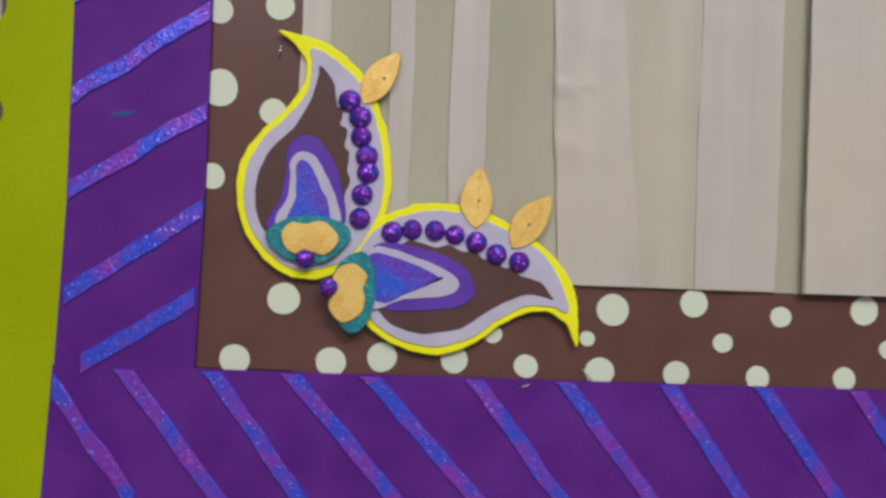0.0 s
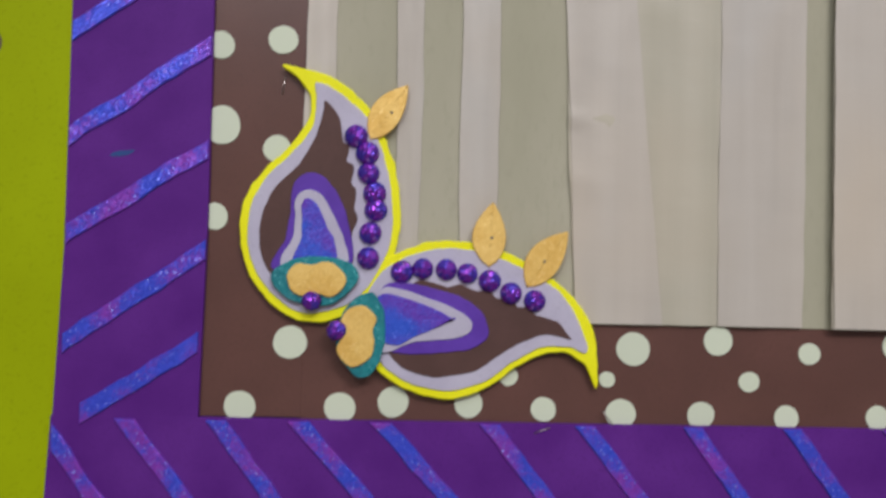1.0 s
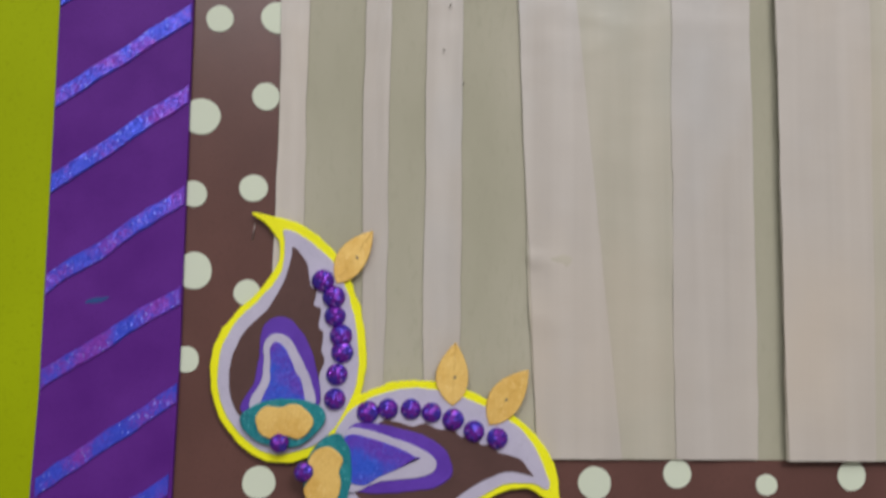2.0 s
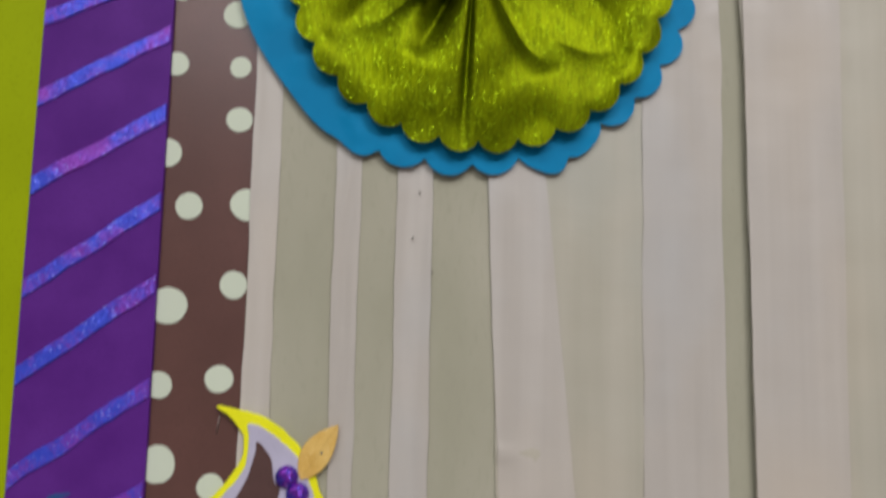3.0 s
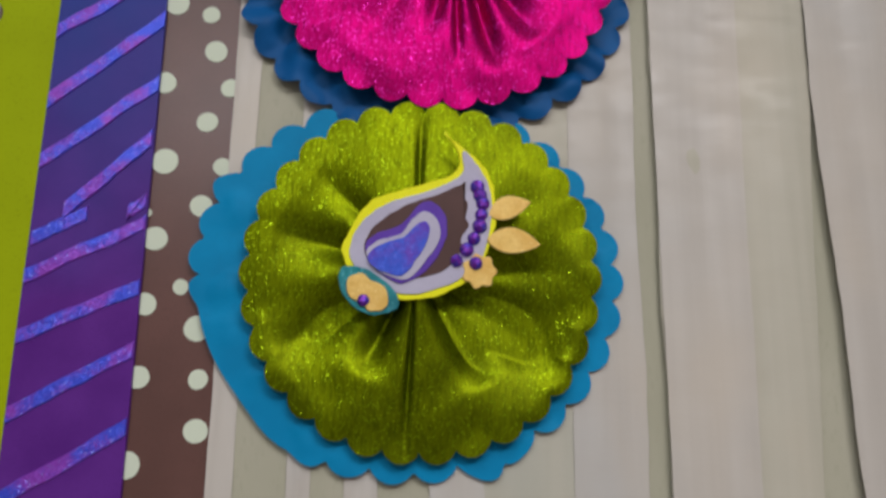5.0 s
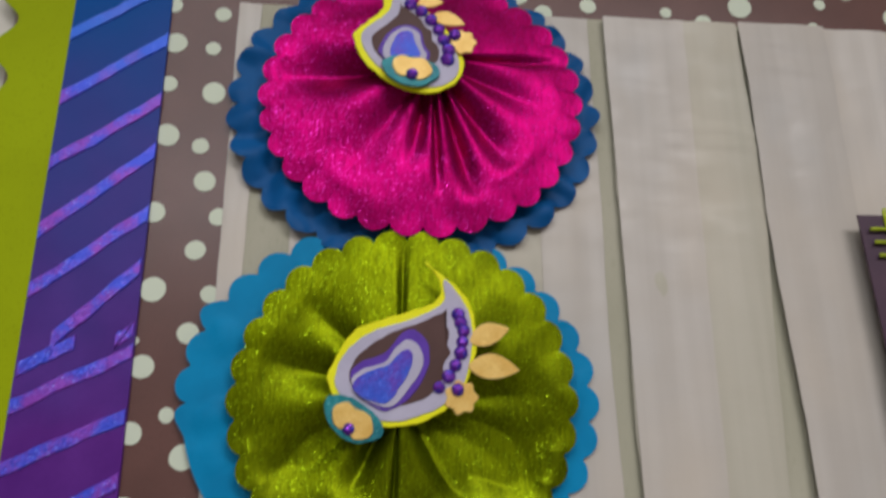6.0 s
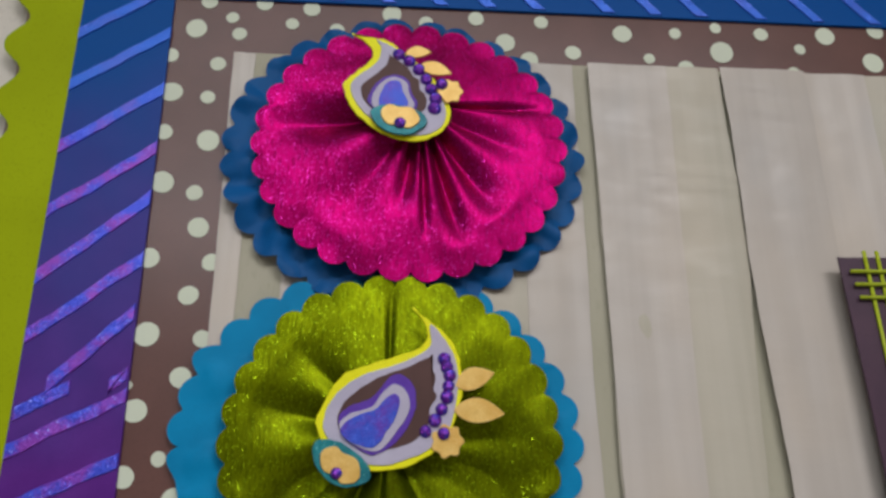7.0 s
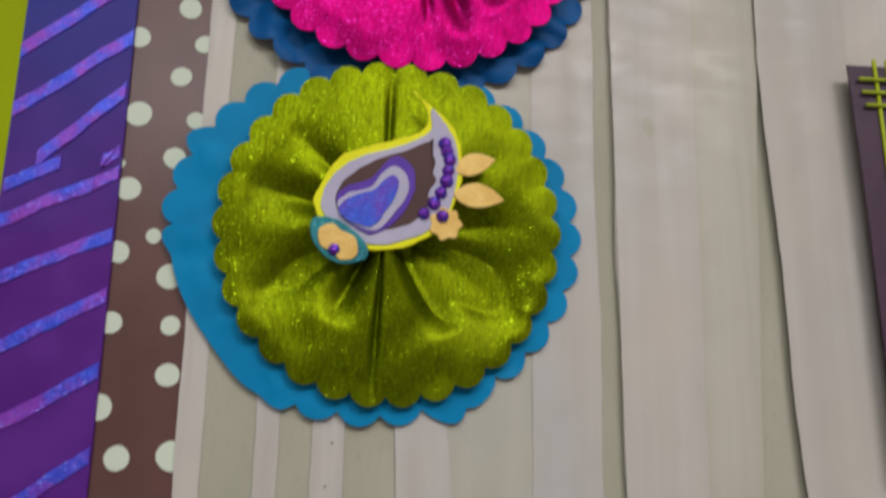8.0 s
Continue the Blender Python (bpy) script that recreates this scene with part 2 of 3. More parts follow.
def tube(name, points, radius, mat, sides=8):
    """A round stick along a polyline."""
    verts, faces = [], []
    for i, p in enumerate(points):
        p = Vector(p)
        way = (Vector(points[min(i + 1, len(points) - 1)]) - Vector(points[max(i - 1, 0)])).normalized()
        a = way.cross(Vector((0, 1, 0.01))).normalized()
        b = way.cross(a)
        for s in range(sides):
            w = 2 * math.pi * s / sides
            verts.append(p + (a * math.cos(w) + b * math.sin(w)) * radius)
    for i in range(len(points) - 1):
        for s in range(sides):
            faces.append((i * sides + s, i * sides + (s + 1) % sides, (i + 1) * sides + (s + 1) % sides, (i + 1) * sides + s))
    faces += [tuple(range(sides)), tuple(range(len(verts) - sides, len(verts)))]
    return mesh_from(name, verts, faces, mat, True)


# ---- room ----
FLOOR_Z, CEIL_Z = -0.95, 1.80
tagged(part("wall_north", box("wall", -2.2, 2.6, 0.012, 0.16, FLOOR_Z, CEIL_Z, M_WALL)), "cream painted wall behind the notice board", "wall", kind="structure")
# out of view from here: added to close the room and deepen contrast
tagged(part("wall_south", box("wall", -2.2, 2.6, -4.1, -4.0, FLOOR_Z, CEIL_Z, M_UNSEEN_WALL)), "unseen taupe wall facing the board, added to limit bounced light", "wall", kind="structure")
tagged(part("wall_west", box("wall", -2.3, -2.2, -4.1, 0.16, FLOOR_Z, CEIL_Z, M_UNSEEN_WALL)), "unseen taupe side wall, added to limit bounced light", "wall", kind="structure")
tagged(part("wall_east", box("wall", 2.6, 2.7, -4.1, 0.16, FLOOR_Z, CEIL_Z, M_UNSEEN_WALL)), "unseen taupe side wall, added to limit bounced light", "wall", kind="structure")
tagged(part("floor", box("floor", -2.3, 2.7, -4.1, 0.16, FLOOR_Z - 0.1, FLOOR_Z, M_FLOOR)), "unseen dark brown floor, added to limit bounced light", "floor", kind="structure")
tagged(part("ceiling", box("ceiling", -2.3, 2.7, -4.1, 0.16, CEIL_Z, CEIL_Z + 0.1, M_CEILING)), "unseen plain white ceiling, added to close the room", "ceiling", kind="structure")

# ---- board ----
LEFT, RIGHT, BOTTOM, TOP = 0.0, 1.16, 0.0, 0.908
board = part("notice_board", box("board", -0.115, RIGHT + 0.115, 0.0, 0.012, -0.14, TOP + 0.14, M_TRIM))
tagged(board, "brown board that carries the paper display", "notice board", kind="structure")
sage = part("backing_paper", slab("backing_paper", rect(0.0565, 0.0605, RIGHT - 0.057, 0.8525), 0.0, 0.002, M_SAGE))
tagged(sage, "sage cream tissue backing sheet on the board", "paper", kind="structure")


GAPS = ((-0.19, 0.09, 0.155, 0.221, 0.77, 0.826, 0.88, 1.06), (-4.3, 0, 1, 2, 11, 12, 13, 16.3))


def scalloped_side(x_in, x_out, z0, z1, depth):
    """A card edge with round lobes; GAPS counts the notches between them by height."""
    pts, n = [(x_in, z0), (x_in, z1)], 360
    for i in range(n + 1):
        z = z1 + (z0 - z1) * i / n
        w = 0.5 + 0.5 * math.cos(2 * math.pi * np.interp(z, *GAPS))
        pts.append((x_out + depth * w ** 1.25 + 0.0012 * noise.noise(Vector((z * 23, 0, 3))), z))
    return pts


lime = part("lime_border", slab("lime_border", scalloped_side(-0.07, -0.1415, -0.19, 1.06, 0.0170), 0.002, 0.0012, M_LIME, 0.0003))
tagged(lime, "lime green card border with a scalloped edge", "border")
# brown strip that puts the scallops' dark shadow into the notches as colour
under = part("brown_shade_strip", slab("brown_shade_strip", scalloped_side(-0.07, -0.1290, -0.19, 1.06, 0.0010), 0.0, 0.0018, M_TRIM, 0.0003))
tagged(under, "narrow brown strip standing in for shadow behind the lime border", "border")

# purple border strips with glitter stripes
left_strip = part("purple_border", slab("purple_border", [(-0.0872, -0.001), (-0.002, -0.001), (0.0005, 0.12), (0.0005, 0.45), (-0.001, 0.99), (-0.079, 0.99), (-0.083, 0.45), (-0.0835, 0.10)], 0.0, 0.0045, M_PURPLE, 0.0002))
tagged(left_strip, "upright purple paper border turning blue at the top, with glitter stripes", "border", "purple border strips")
corner_strip = part("purple_border", slab("purple_border", [(-0.0925, -0.090), (0.100, -0.090), (0.101, -0.0002), (0.0, 0.0005), (-0.0880, 0.0005)], 0.0, 0.0046, M_PURPLE, 0.0002))
tagged(corner_strip, "short purple paper border piece in the lower corner, with glitter stripes", "border", "purple border strips")
low_strip = part("purple_border", slab("purple_border", [(0.0985, -0.090), (RIGHT, -0.090), (RIGHT, -0.001), (0.099, 0.0)], 0.0, 0.0050, M_PURPLE, 0.0002))
tagged(low_strip, "level purple paper border below, with slanting violet glitter stripes", "border", "purple border strips")
top_strip = part("purple_border", slab("purple_border", [(0.0, TOP), (RIGHT, TOP - 0.001), (RIGHT, 0.99), (0.0, 0.99)], 0.0, 0.0044, M_PURPLE, 0.0002))
tagged(top_strip, "level royal blue paper border above, with slanting glitter stripes", "border", "purple border strips")


def stripe(parent, a, b, width, d, seed, cut=(0, 1)):
    """A glitter stripe from a to b on the board, its edges a little uneven."""
    a, b = Vector(a), Vector(b)
    way = (b - a).normalized()
    across = Vector((-way.y, way.x))
    side = Vector(cut) / abs(across.dot(Vector(cut)))
    n, one, two = 22, [], []
    for i in range(n + 1):
        p = a.lerp(b, i / n) + side * 0.0016 * noise.noise(Vector((i * 0.16, seed, 5)))
        w = width * (0.5 + 0.07 * noise.noise(Vector((i * 0.5, seed, 9))))
        one.append(p + side * w)
        two.append(p - side * w)
    me = slab("glitter_stripe", [tuple(p) for p in one + two[::-1]], d, 0.0016, M_STRIPE, 0.0005)
    return part("glitter_stripe", me, parent)


LEFT_STRIPES = [(0.043, 0.101), (0.108, 0.162), (0.166, 0.224), (0.229, 0.289), (0.284, 0.341), (0.349, 0.400), (0.407, 0.454),
                (0.461, 0.498), (0.504, 0.546), (0.590, 0.655), (0.638, 0.708), (0.694, 0.755), (0.752, 0.810), (0.812, 0.868), (0.863, 0.920), (0.922, 0.975)]
for i, (zo, zi) in enumerate(LEFT_STRIPES):
    stripe(left_strip, (-0.0825 + 0.0035 * max(0, zo - 0.45) / 0.5, zo), (0.0, zi), 0.0098, 0.0043, i * 1.7)
stripe(left_strip, (-0.071, 0.002), (-0.003, 0.0445), 0.0105, 0.0043, 41)
stripe(left_strip, (-0.0805, 0.5315), (-0.0425, 0.5520), 0.0095, 0.0043, 42)
stripe(left_strip, (-0.0600, 0.5530), (-0.001, 0.6110), 0.0095, 0.0047, 43)
stripe(left_strip, (-0.014, 0.552), (-0.001, 0.563), 0.0080, 0.0043, 44)
LOW_STRIPES = [(-0.0445, 0.019), (0.009, 0.070), (0.058, 0.131), (0.107, 0.184), (0.173, 0.238), (0.231, 0.297), (0.298, 0.357),
               (0.360, 0.421), (0.423, 0.482), (0.484, 0.545), (0.545, 0.606)]
for i, (a, b) in enumerate(LOW_STRIPES):
    stripe(low_strip if a > 0.1 else corner_strip, (a, -0.001), (b, -0.084), 0.0095, 0.0047, 60 + i, (1, 0))
stripe(corner_strip, (-0.087, -0.012), (-0.035, -0.084), 0.0092, 0.0046, 80, (0, 1))
TOP_STRIPES = [0.05, 0.098, 0.147, 0.195, 0.244, 0.290, 0.336, 0.404, 0.450, 0.496, 0.5555, 0.613, 0.672, 0.73]
for i, x in enumerate(TOP_STRIPES):
    stripe(top_strip, (x, TOP + 0.002), (x - 0.070, TOP + 0.079), 0.0088, 0.0042, 90 + i, (1, 0))

# brown strips with paper dots
side_brown = part("dotted_border", slab("dotted_border", rect(-0.002, 0.001, 0.0585, 0.9075), 0.0, 0.0012, M_BROWN, 0.0002))
tagged(side_brown, "upright brown paper border with pale mint dots", "border", "dotted border strips")
low_brown = part("dotted_border", slab("dotted_border", rect(0.0585, -0.002, RIGHT, 0.0610), 0.0, 0.00115, M_BROWN, 0.0002))
tagged(low_brown, "level brown paper border below with pale mint dots", "border", "dotted border strips")
top_brown = part("dotted_border", slab("dotted_border", [(0.0585, 0.851), (RIGHT, 0.849), (RIGHT, TOP + 0.002), (0.0585, TOP + 0.002)], 0.0, 0.00115, M_BROWN, 0.0002))
tagged(top_brown, "level brown paper border above with pale dots", "border", "dotted border strips")

DISCS = []
for k in range(6):
    ring = [(0.96 * math.cos(w) * (1 + 0.05 * noise.noise(Vector((math.cos(w) * 0.9, math.sin(w) * 0.9, k * 4.1)))),
             math.sin(w) * (1 + 0.06 * noise.noise(Vector((math.cos(w), math.sin(w), k * 7.3))))) for w in (2 * math.pi * i / 28 for i in range(28))]
    DISCS.append(slab("dot", ring, 0.0, 1.0, M_DOT, 0.06))


def dots(parent, rows, d=0.0011):
    for i, (x, z, r) in enumerate(rows):
        ob = part("dot", DISCS[i % 6], parent)
        x -= 0.0014 if x < 0.012 else 0.0
        ob.matrix_local = Matrix.LocRotScale((x, -d, z), Euler((0, random.uniform(0, 6), 0)), (r, 0.0008, r))


dots(side_brown, [(0.022, 0.007, 0.0095), (0.051, 0.046, 0.0104), (0.005, 0.121, 0.0082), (0.040, 0.163, 0.0085), (0.008, 0.1765, 0.0117),
                  (0.006, 0.225, 0.0085), (0.042, 0.2295, 0.0090), (0.009, 0.275, 0.0122), (0.048, 0.289, 0.0090), (0.017, 0.3395, 0.0089),
                  (0.054, 0.341, 0.0108), (0.003, 0.374, 0.0092), (0.0465, 0.3975, 0.0086), (0.005, 0.434, 0.0083), (0.0455, 0.433, 0.0071),
                  (0.042, 0.469, 0.0095), (0.005, 0.486, 0.0084), (0.028, 0.499, 0.0058)])
dots(side_brown, [(0.008, 0.5345, 0.0092), (0.038, 0.560, 0.0085), (0.0005, 0.554, 0.0035), (0.010, 0.594, 0.0100), (0.0515, 0.5905, 0.0072), (0.0375, 0.626, 0.0081),
                  (0.005, 0.657, 0.0085), (0.053, 0.654, 0.0075), (0.040, 0.684, 0.0088), (0.034, 0.715, 0.0070), (0.008, 0.724, 0.0100), (0.041, 0.764, 0.0098),
                  (0.005, 0.771, 0.0072), (0.037, 0.806, 0.0065), (0.007, 0.810, 0.0095), (0.043, 0.840, 0.0070), (0.003, 0.847, 0.0068), (0.021, 0.876, 0.0096),
                  (0.052, 0.889, 0.0058), (0.030, 0.905, 0.0075)])
dots(low_brown, [(0.082, 0.007, 0.0095), (0.114, 0.011, 0.0096), (0.160, 0.011, 0.0089), (0.184, 0.028, 0.0060), (0.206, 0.008, 0.0078),
                 (0.254, 0.006, 0.0094), (0.245, 0.027, 0.0050), (0.261, 0.046, 0.0107), (0.304, 0.006, 0.0085), (0.314, 0.052, 0.0092),
                 (0.334, 0.027, 0.0066), (0.358, 0.005, 0.0080), (0.372, 0.045, 0.0070), (0.416, 0.006, 0.0078), (0.428, 0.051, 0.0095),
                 (0.445, 0.026, 0.0062), (0.475, 0.009, 0.0085), (0.484, 0.044, 0.0080), (0.530, 0.030, 0.0095), (0.58, 0.012, 0.008)])
dots(top_brown, [(0.0595, 0.872, 0.0066), (0.080, 0.906, 0.0080), (0.106, 0.885, 0.0060), (0.123, 0.902, 0.0080), (0.147, 0.880, 0.0070), (0.197, 0.900, 0.0090),
                 (0.229, 0.892, 0.0070), (0.276, 0.899, 0.0076), (0.303, 0.874, 0.0094), (0.338, 0.898, 0.0068), (0.325, 0.856, 0.0088), (0.367, 0.866, 0.0076)])
dots(top_brown, [(0.416, 0.889, 0.0094), (0.440, 0.863, 0.0056), (0.468, 0.892, 0.0060), (0.475, 0.854, 0.0082), (0.509, 0.900, 0.0058), (0.512, 0.873, 0.0116),
                 (0.554, 0.895, 0.0072), (0.581, 0.853, 0.0068), (0.591, 0.880, 0.0056), (0.619, 0.896, 0.0098), (0.672, 0.904, 0.0085), (0.663, 0.868, 0.0105),
                 (0.715, 0.885, 0.008), (0.74, 0.86, 0.006)])


# ---- streamers ----
def streamer(x0a, x1a, x0b, x1b, d, seed, folds=2.0, wob=0.0020, z0=0.0613, z1=0.8515, deep=0.0020, wrinkles=(), mat=None, bends=None):
    """An upright paper streamer: edges (x0a, x1a) below and (x0b, x1b) above, softly folded along its length."""
    nx, nz, verts, faces = 16, 170, [], []
    for side in (0, 1):
        for j in range(nz + 1):
            t = j / nz
            z = z0 + (z1 - z0) * t
            l = x0a + (x0b - x0a) * t + wob * noise.noise(Vector((z * 9, seed, 0))) + 0.3 * wob * noise.noise(Vector((z * 40, seed, 0)))
            r = x1a + (x1b - x1a) * t + wob * noise.noise(Vector((z * 8, seed, 7))) + 0.3 * wob * noise.noise(Vector((z * 37, seed, 7)))
            if bends:
                l += np.interp(z, bends[0], bends[1])
                r += np.interp(z, bends[0], bends[2])
            for i in range(nx + 1):
                u = i / nx
                fold = deep * (0.5 + 0.5 * math.sin(2 * math.pi * folds * u + seed + 1.2 * noise.noise(Vector((z * 3, seed, 1)))))
                crumple = 0.0007 * noise.noise(Vector((u * 3, z * 22, seed)))
                for wu, wz, long, high in wrinkles:
                    crumple += high * math.exp(-((u - wu) / 0.3) ** 2 - ((z - wz + 0.012 * (u - wu)) / long) ** 2)
                verts.append((l + (r - l) * u, -(d + fold + crumple + (0.00035 if side else 0)), z))
    size = (nx + 1) * (nz + 1)
    for side in (0, 1):
        for j in range(nz):
            for i in range(nx):
                a = side * size + j * (nx + 1) + i
                faces.append((a, a + 1, a + nx + 2, a + nx + 1))
    for i in (0, nx):
        edge = len(verts)
        verts += [verts[side * size + j * (nx + 1) + i] for j in range(nz + 1) for side in (0, 1)]
        faces += [(edge + 2 * j, edge + 2 * j + 1, edge + 2 * j + 3, edge + 2 * j + 2) for j in range(nz)]
    return mesh_from("paper_streamer", verts, faces, mat or M_CREAM, True)


STREAMERS = [
    (0.0565, 0.0735, 0.0565, 0.0760, 0.0026, 1.0, 0.6),
    (0.1120, 0.1265, 0.1100, 0.1290, 0.0026, 2.0, 0.5),
    (0.1520, 0.1745, 0.1490, 0.1740, 0.0026, 3.0, 0.7),
    (0.2235, 0.3180, 0.1880, 0.3180, 0.0026, 4.0, 2.2),
    (0.3120, 0.3665, 0.3140, 0.3640, 0.0034, 5.0, 1.2),
    (0.3830, 0.4740, 0.3780, 0.5160, 0.0064, 6.0, 1.6),
    (0.5310, 0.6000, 0.4980, 0.5850, 0.0088, 8.0, 1.4),
    (0.5900, 0.6500, 0.5790, 0.6480, 0.0050, 9.0, 1.2),
    (0.6450, 0.7400, 0.6440, 0.7400, 0.0040, 10.0, 1.6),
]
# doubled layers: (left and right edge below, left and right edge above)
FOLDS = {4.0: [(0.2240, 0.2780, 0.1885, 0.2000)], 6.0: [(0.3832, 0.4410, 0.3782, 0.4520)], 10.0: [(0.6700, 0.7100, 0.6720, 0.7120)]}
# where an edge swings aside: heights, shift of the left edge, shift of the right edge
BENDS = {6.0: ((0.06, 0.67, 0.73, 0.79, 0.85), (0, 0, 0, 0, 0), (0, 0, -0.003, -0.0095, -0.0140)), 8.0: ((0.06, 0.67, 0.73, 0.79, 0.85), (0, 0, 0.0035, 0.0050, 0.0060), (0, 0, 0, 0, 0))}
KINKS = {6.0: [(0.85, 0.742, 0.004, 0.0016), (0.8, 0.730, 0.003, 0.0014)], 8.0: [(0.45, 0.832, 0.004, 0.0018), (0.5, 0.806, 0.006, 0.0018), (0.5, 0.774, 0.004, 0.0008)],
         4.0: [(0.0, 0.188, 0.003, 0.0018), (0.1, 0.150, 0.010, 0.0012)]}
for row in STREAMERS:
    wide, seed = row[1] - row[0], row[5]
    s = part("paper_streamer", streamer(*row, wrinkles=KINKS.get(seed, ()), deep=0.0008 if wide < 0.03 else 0.0011, mat=M_THIN if seed in (4.0, 6.0, 10.0) else M_CREAM, bends=BENDS.get(seed)))
    for edges in FOLDS.get(seed, ()):
        part("fold", streamer(*edges, row[4] + 0.0012, seed + 20, 0.8, 0.0012, deep=0.0006, wrinkles=KINKS.get(seed, ())), s, "paler doubled fold of the streamer")
    tagged(s, "narrow cream paper streamer hanging over sage backing" if wide < 0.03 else "wide cream paper streamer with soft upright folds", "streamer", "cream streamers")
rest = 0.735
while rest < RIGHT - 0.12:
    s = part("paper_streamer", streamer(rest, rest + 0.09, rest, rest + 0.09, 0.003 + 0.002 * random.random(), rest * 50, 1.8))
    tagged(s, "wide cream paper streamer with soft upright folds", "streamer", "cream streamers")
    rest += 0.085

# ---- paisley ornaments ----
OUTER = [(-25, 103), (-9, 101), (9, 95), (27, 80), (39, 59), (46, 38), (49, 16), (47, -5), (40, -22), (27, -40), (11, -49), (-3, -51), (-17, -48), (-33, -35), (-43, -18), (-47, 1), (-45, 21), (-34, 39), (-19, 54), (-9, 69), (-7, 83), (-13, 94)]
LILAC = [(-4, 93), (9, 88), (26, 74), (35, 57), (41, 37), (44, 16), (42, -6), (32, -27), (18, -40), (-3, -46), (-15, -43), (-30, -31), (-39, -16), (-42, 2), (-40, 19), (-31, 36), (-16, 51), (-5, 67), (-3, 82)]
BROWN = [(2, 82), (11, 72), (13, 58), (17, 55), (16, 46), (20, 43), (19, 33), (22, 28), (21, 19), (23, 10), (20, 2), (21, -8), (19, -17), (-3, -32), (-21, -28), (-31, -18), (-35, -3), (-34, 12), (-27, 28), (-13, 43), (-3, 61), (1, 75)]
VIOLET = [(-10, 37), (1, 37), (10, 27), (17, 11), (20, -17), (-4, -25), (-27, -19), (-20, -3), (-17, 13), (-16, 28)]
RING = [(-8, 28), (1, 25), (9, 13), (16, -3), (17, -17), (-4, -25), (-22, -17), (-15, -1), (-14, 13), (-14, 22)]
BLUE = [(-7, 23), (-1, 19), (6, 5), (10, -3), (11, -17), (-2, -23), (-15, -17), (-10, -1), (-10, 14), (-10, 19)]
TEAL = [(-26, 0), (-20, 6), (-10, 10), (1, 11), (13, 10), (22, 6), (25, -1), (19, -10), (11, -16), (0, -18), (-14, -15), (-23, -8)]
PETAL = [(-17, -1), (-15, 4), (-10, 8), (-3, 7), (4, 9), (11, 8), (18, 0), (16, -7), (9, -12), (2, -10), (-7, -12), (-14, -8)]
BEADS = [(21, 61), (28, 51), (29, 39), (33, 27), (34, 17), (31, 3), (30, -12)]


# the two on the rosettes are drawn freehand, each its own shape
GREEN_SHAPES = ([(18, 69), (18, 69), (41, 51), (50, 37), (53, 23), (53, 4), (41, -28), (18, -44), (3, -48), (-10, -49), (-27, -46), (-43, -36), (-53, -20), (-53, -9), (-38, 17), (-22, 26), (14, 37), (24, 43), (27, 55)],
                [(30, 58), (43, 43), (50, 26), (49, 2), (43, -20), (29, -33), (11, -41), (-10, -45), (-35, -37), (-48, -20), (-47, -7), (-38, 8), (-20, 20), (1, 27), (21, 35), (30, 43)],
                [(30, 34), (30, 34), (31, 24), (33, 20), (32, 10), (34, 4), (29, -5), (29, -13), (21, -25), (8, -32), (-10, -34), (-28, -30), (-38, -17), (-37, -6), (-29, 5), (-11, 17), (10, 25)],
                [(-38, -12), (-30, -3), (-16, 2), (-8, 9), (-1, 18), (8, 20), (17, 12), (19, -1), (14, -16), (4, -29), (-7, -36), (-15, -37), (-30, -28)],
                [(-37, -16), (-28, -8), (-13, -3), (-6, 7), (3, 13), (12, 7), (14, -5), (7, -18), (-5, -33), (-14, -35), (-30, -28)],
                [(-36, -19), (-25, -10), (-11, -5), (-2, 4), (4, 6), (7, 1), (4, -11), (-3, -22), (-11, -32), (-19, -32), (-31, -27)],
                [(40, 32), (42, 26), (44, 20), (43, 12), (42, 4), (38, -5), (33, -13), (26, -21)])
PINK_SHAPES = ([(-40, 60), (-40, 60), (-24, 58), (-10, 54), (13, 36), (27, 21), (36, 7), (41, -7), (40, -19), (33, -30), (21, -37), (7, -39), (-9, -35), (-22, -28), (-35, -17), (-43, -5), (-47, 7), (-46, 15), (-30, 31), (-24, 39), (-26, 49)],
               [(-21, 55), (-8, 49), (5, 38), (21, 19), (33, 2), (37, -11), (35, -23), (24, -32), (8, -34), (-9, -30), (-23, -21), (-34, -10), (-40, 2), (-41, 12), (-34, 21), (-24, 29), (-18, 38), (-17, 48)],
               [(-10, 40), (-10, 40), (-2, 35), (6, 28), (11, 20), (15, 16), (16, 8), (20, 4), (21, -4), (19, -11), (8, -17), (-13, -16), (-26, -9), (-32, 1), (-33, 9), (-28, 15), (-19, 23), (-13, 30)],
               [(-27, -6), (-23, 8), (-14, 18), (-3, 21), (6, 16), (9, 4), (14, -6), (7, -15), (-13, -16)],
               [(-24, -8), (-21, 6), (-12, 16), (-3, 18), (5, 13), (7, 3), (11, -8), (2, -15), (-13, -16)],
               [(-18, -4), (-13, 10), (-7, 14), (-1, 13), (2, 4), (6, -6), (0, -14), (-13, -14)],
               [(-2, 41), (7, 35), (15, 27), (21, 18), (25, 9), (29, 0), (28, -9)])


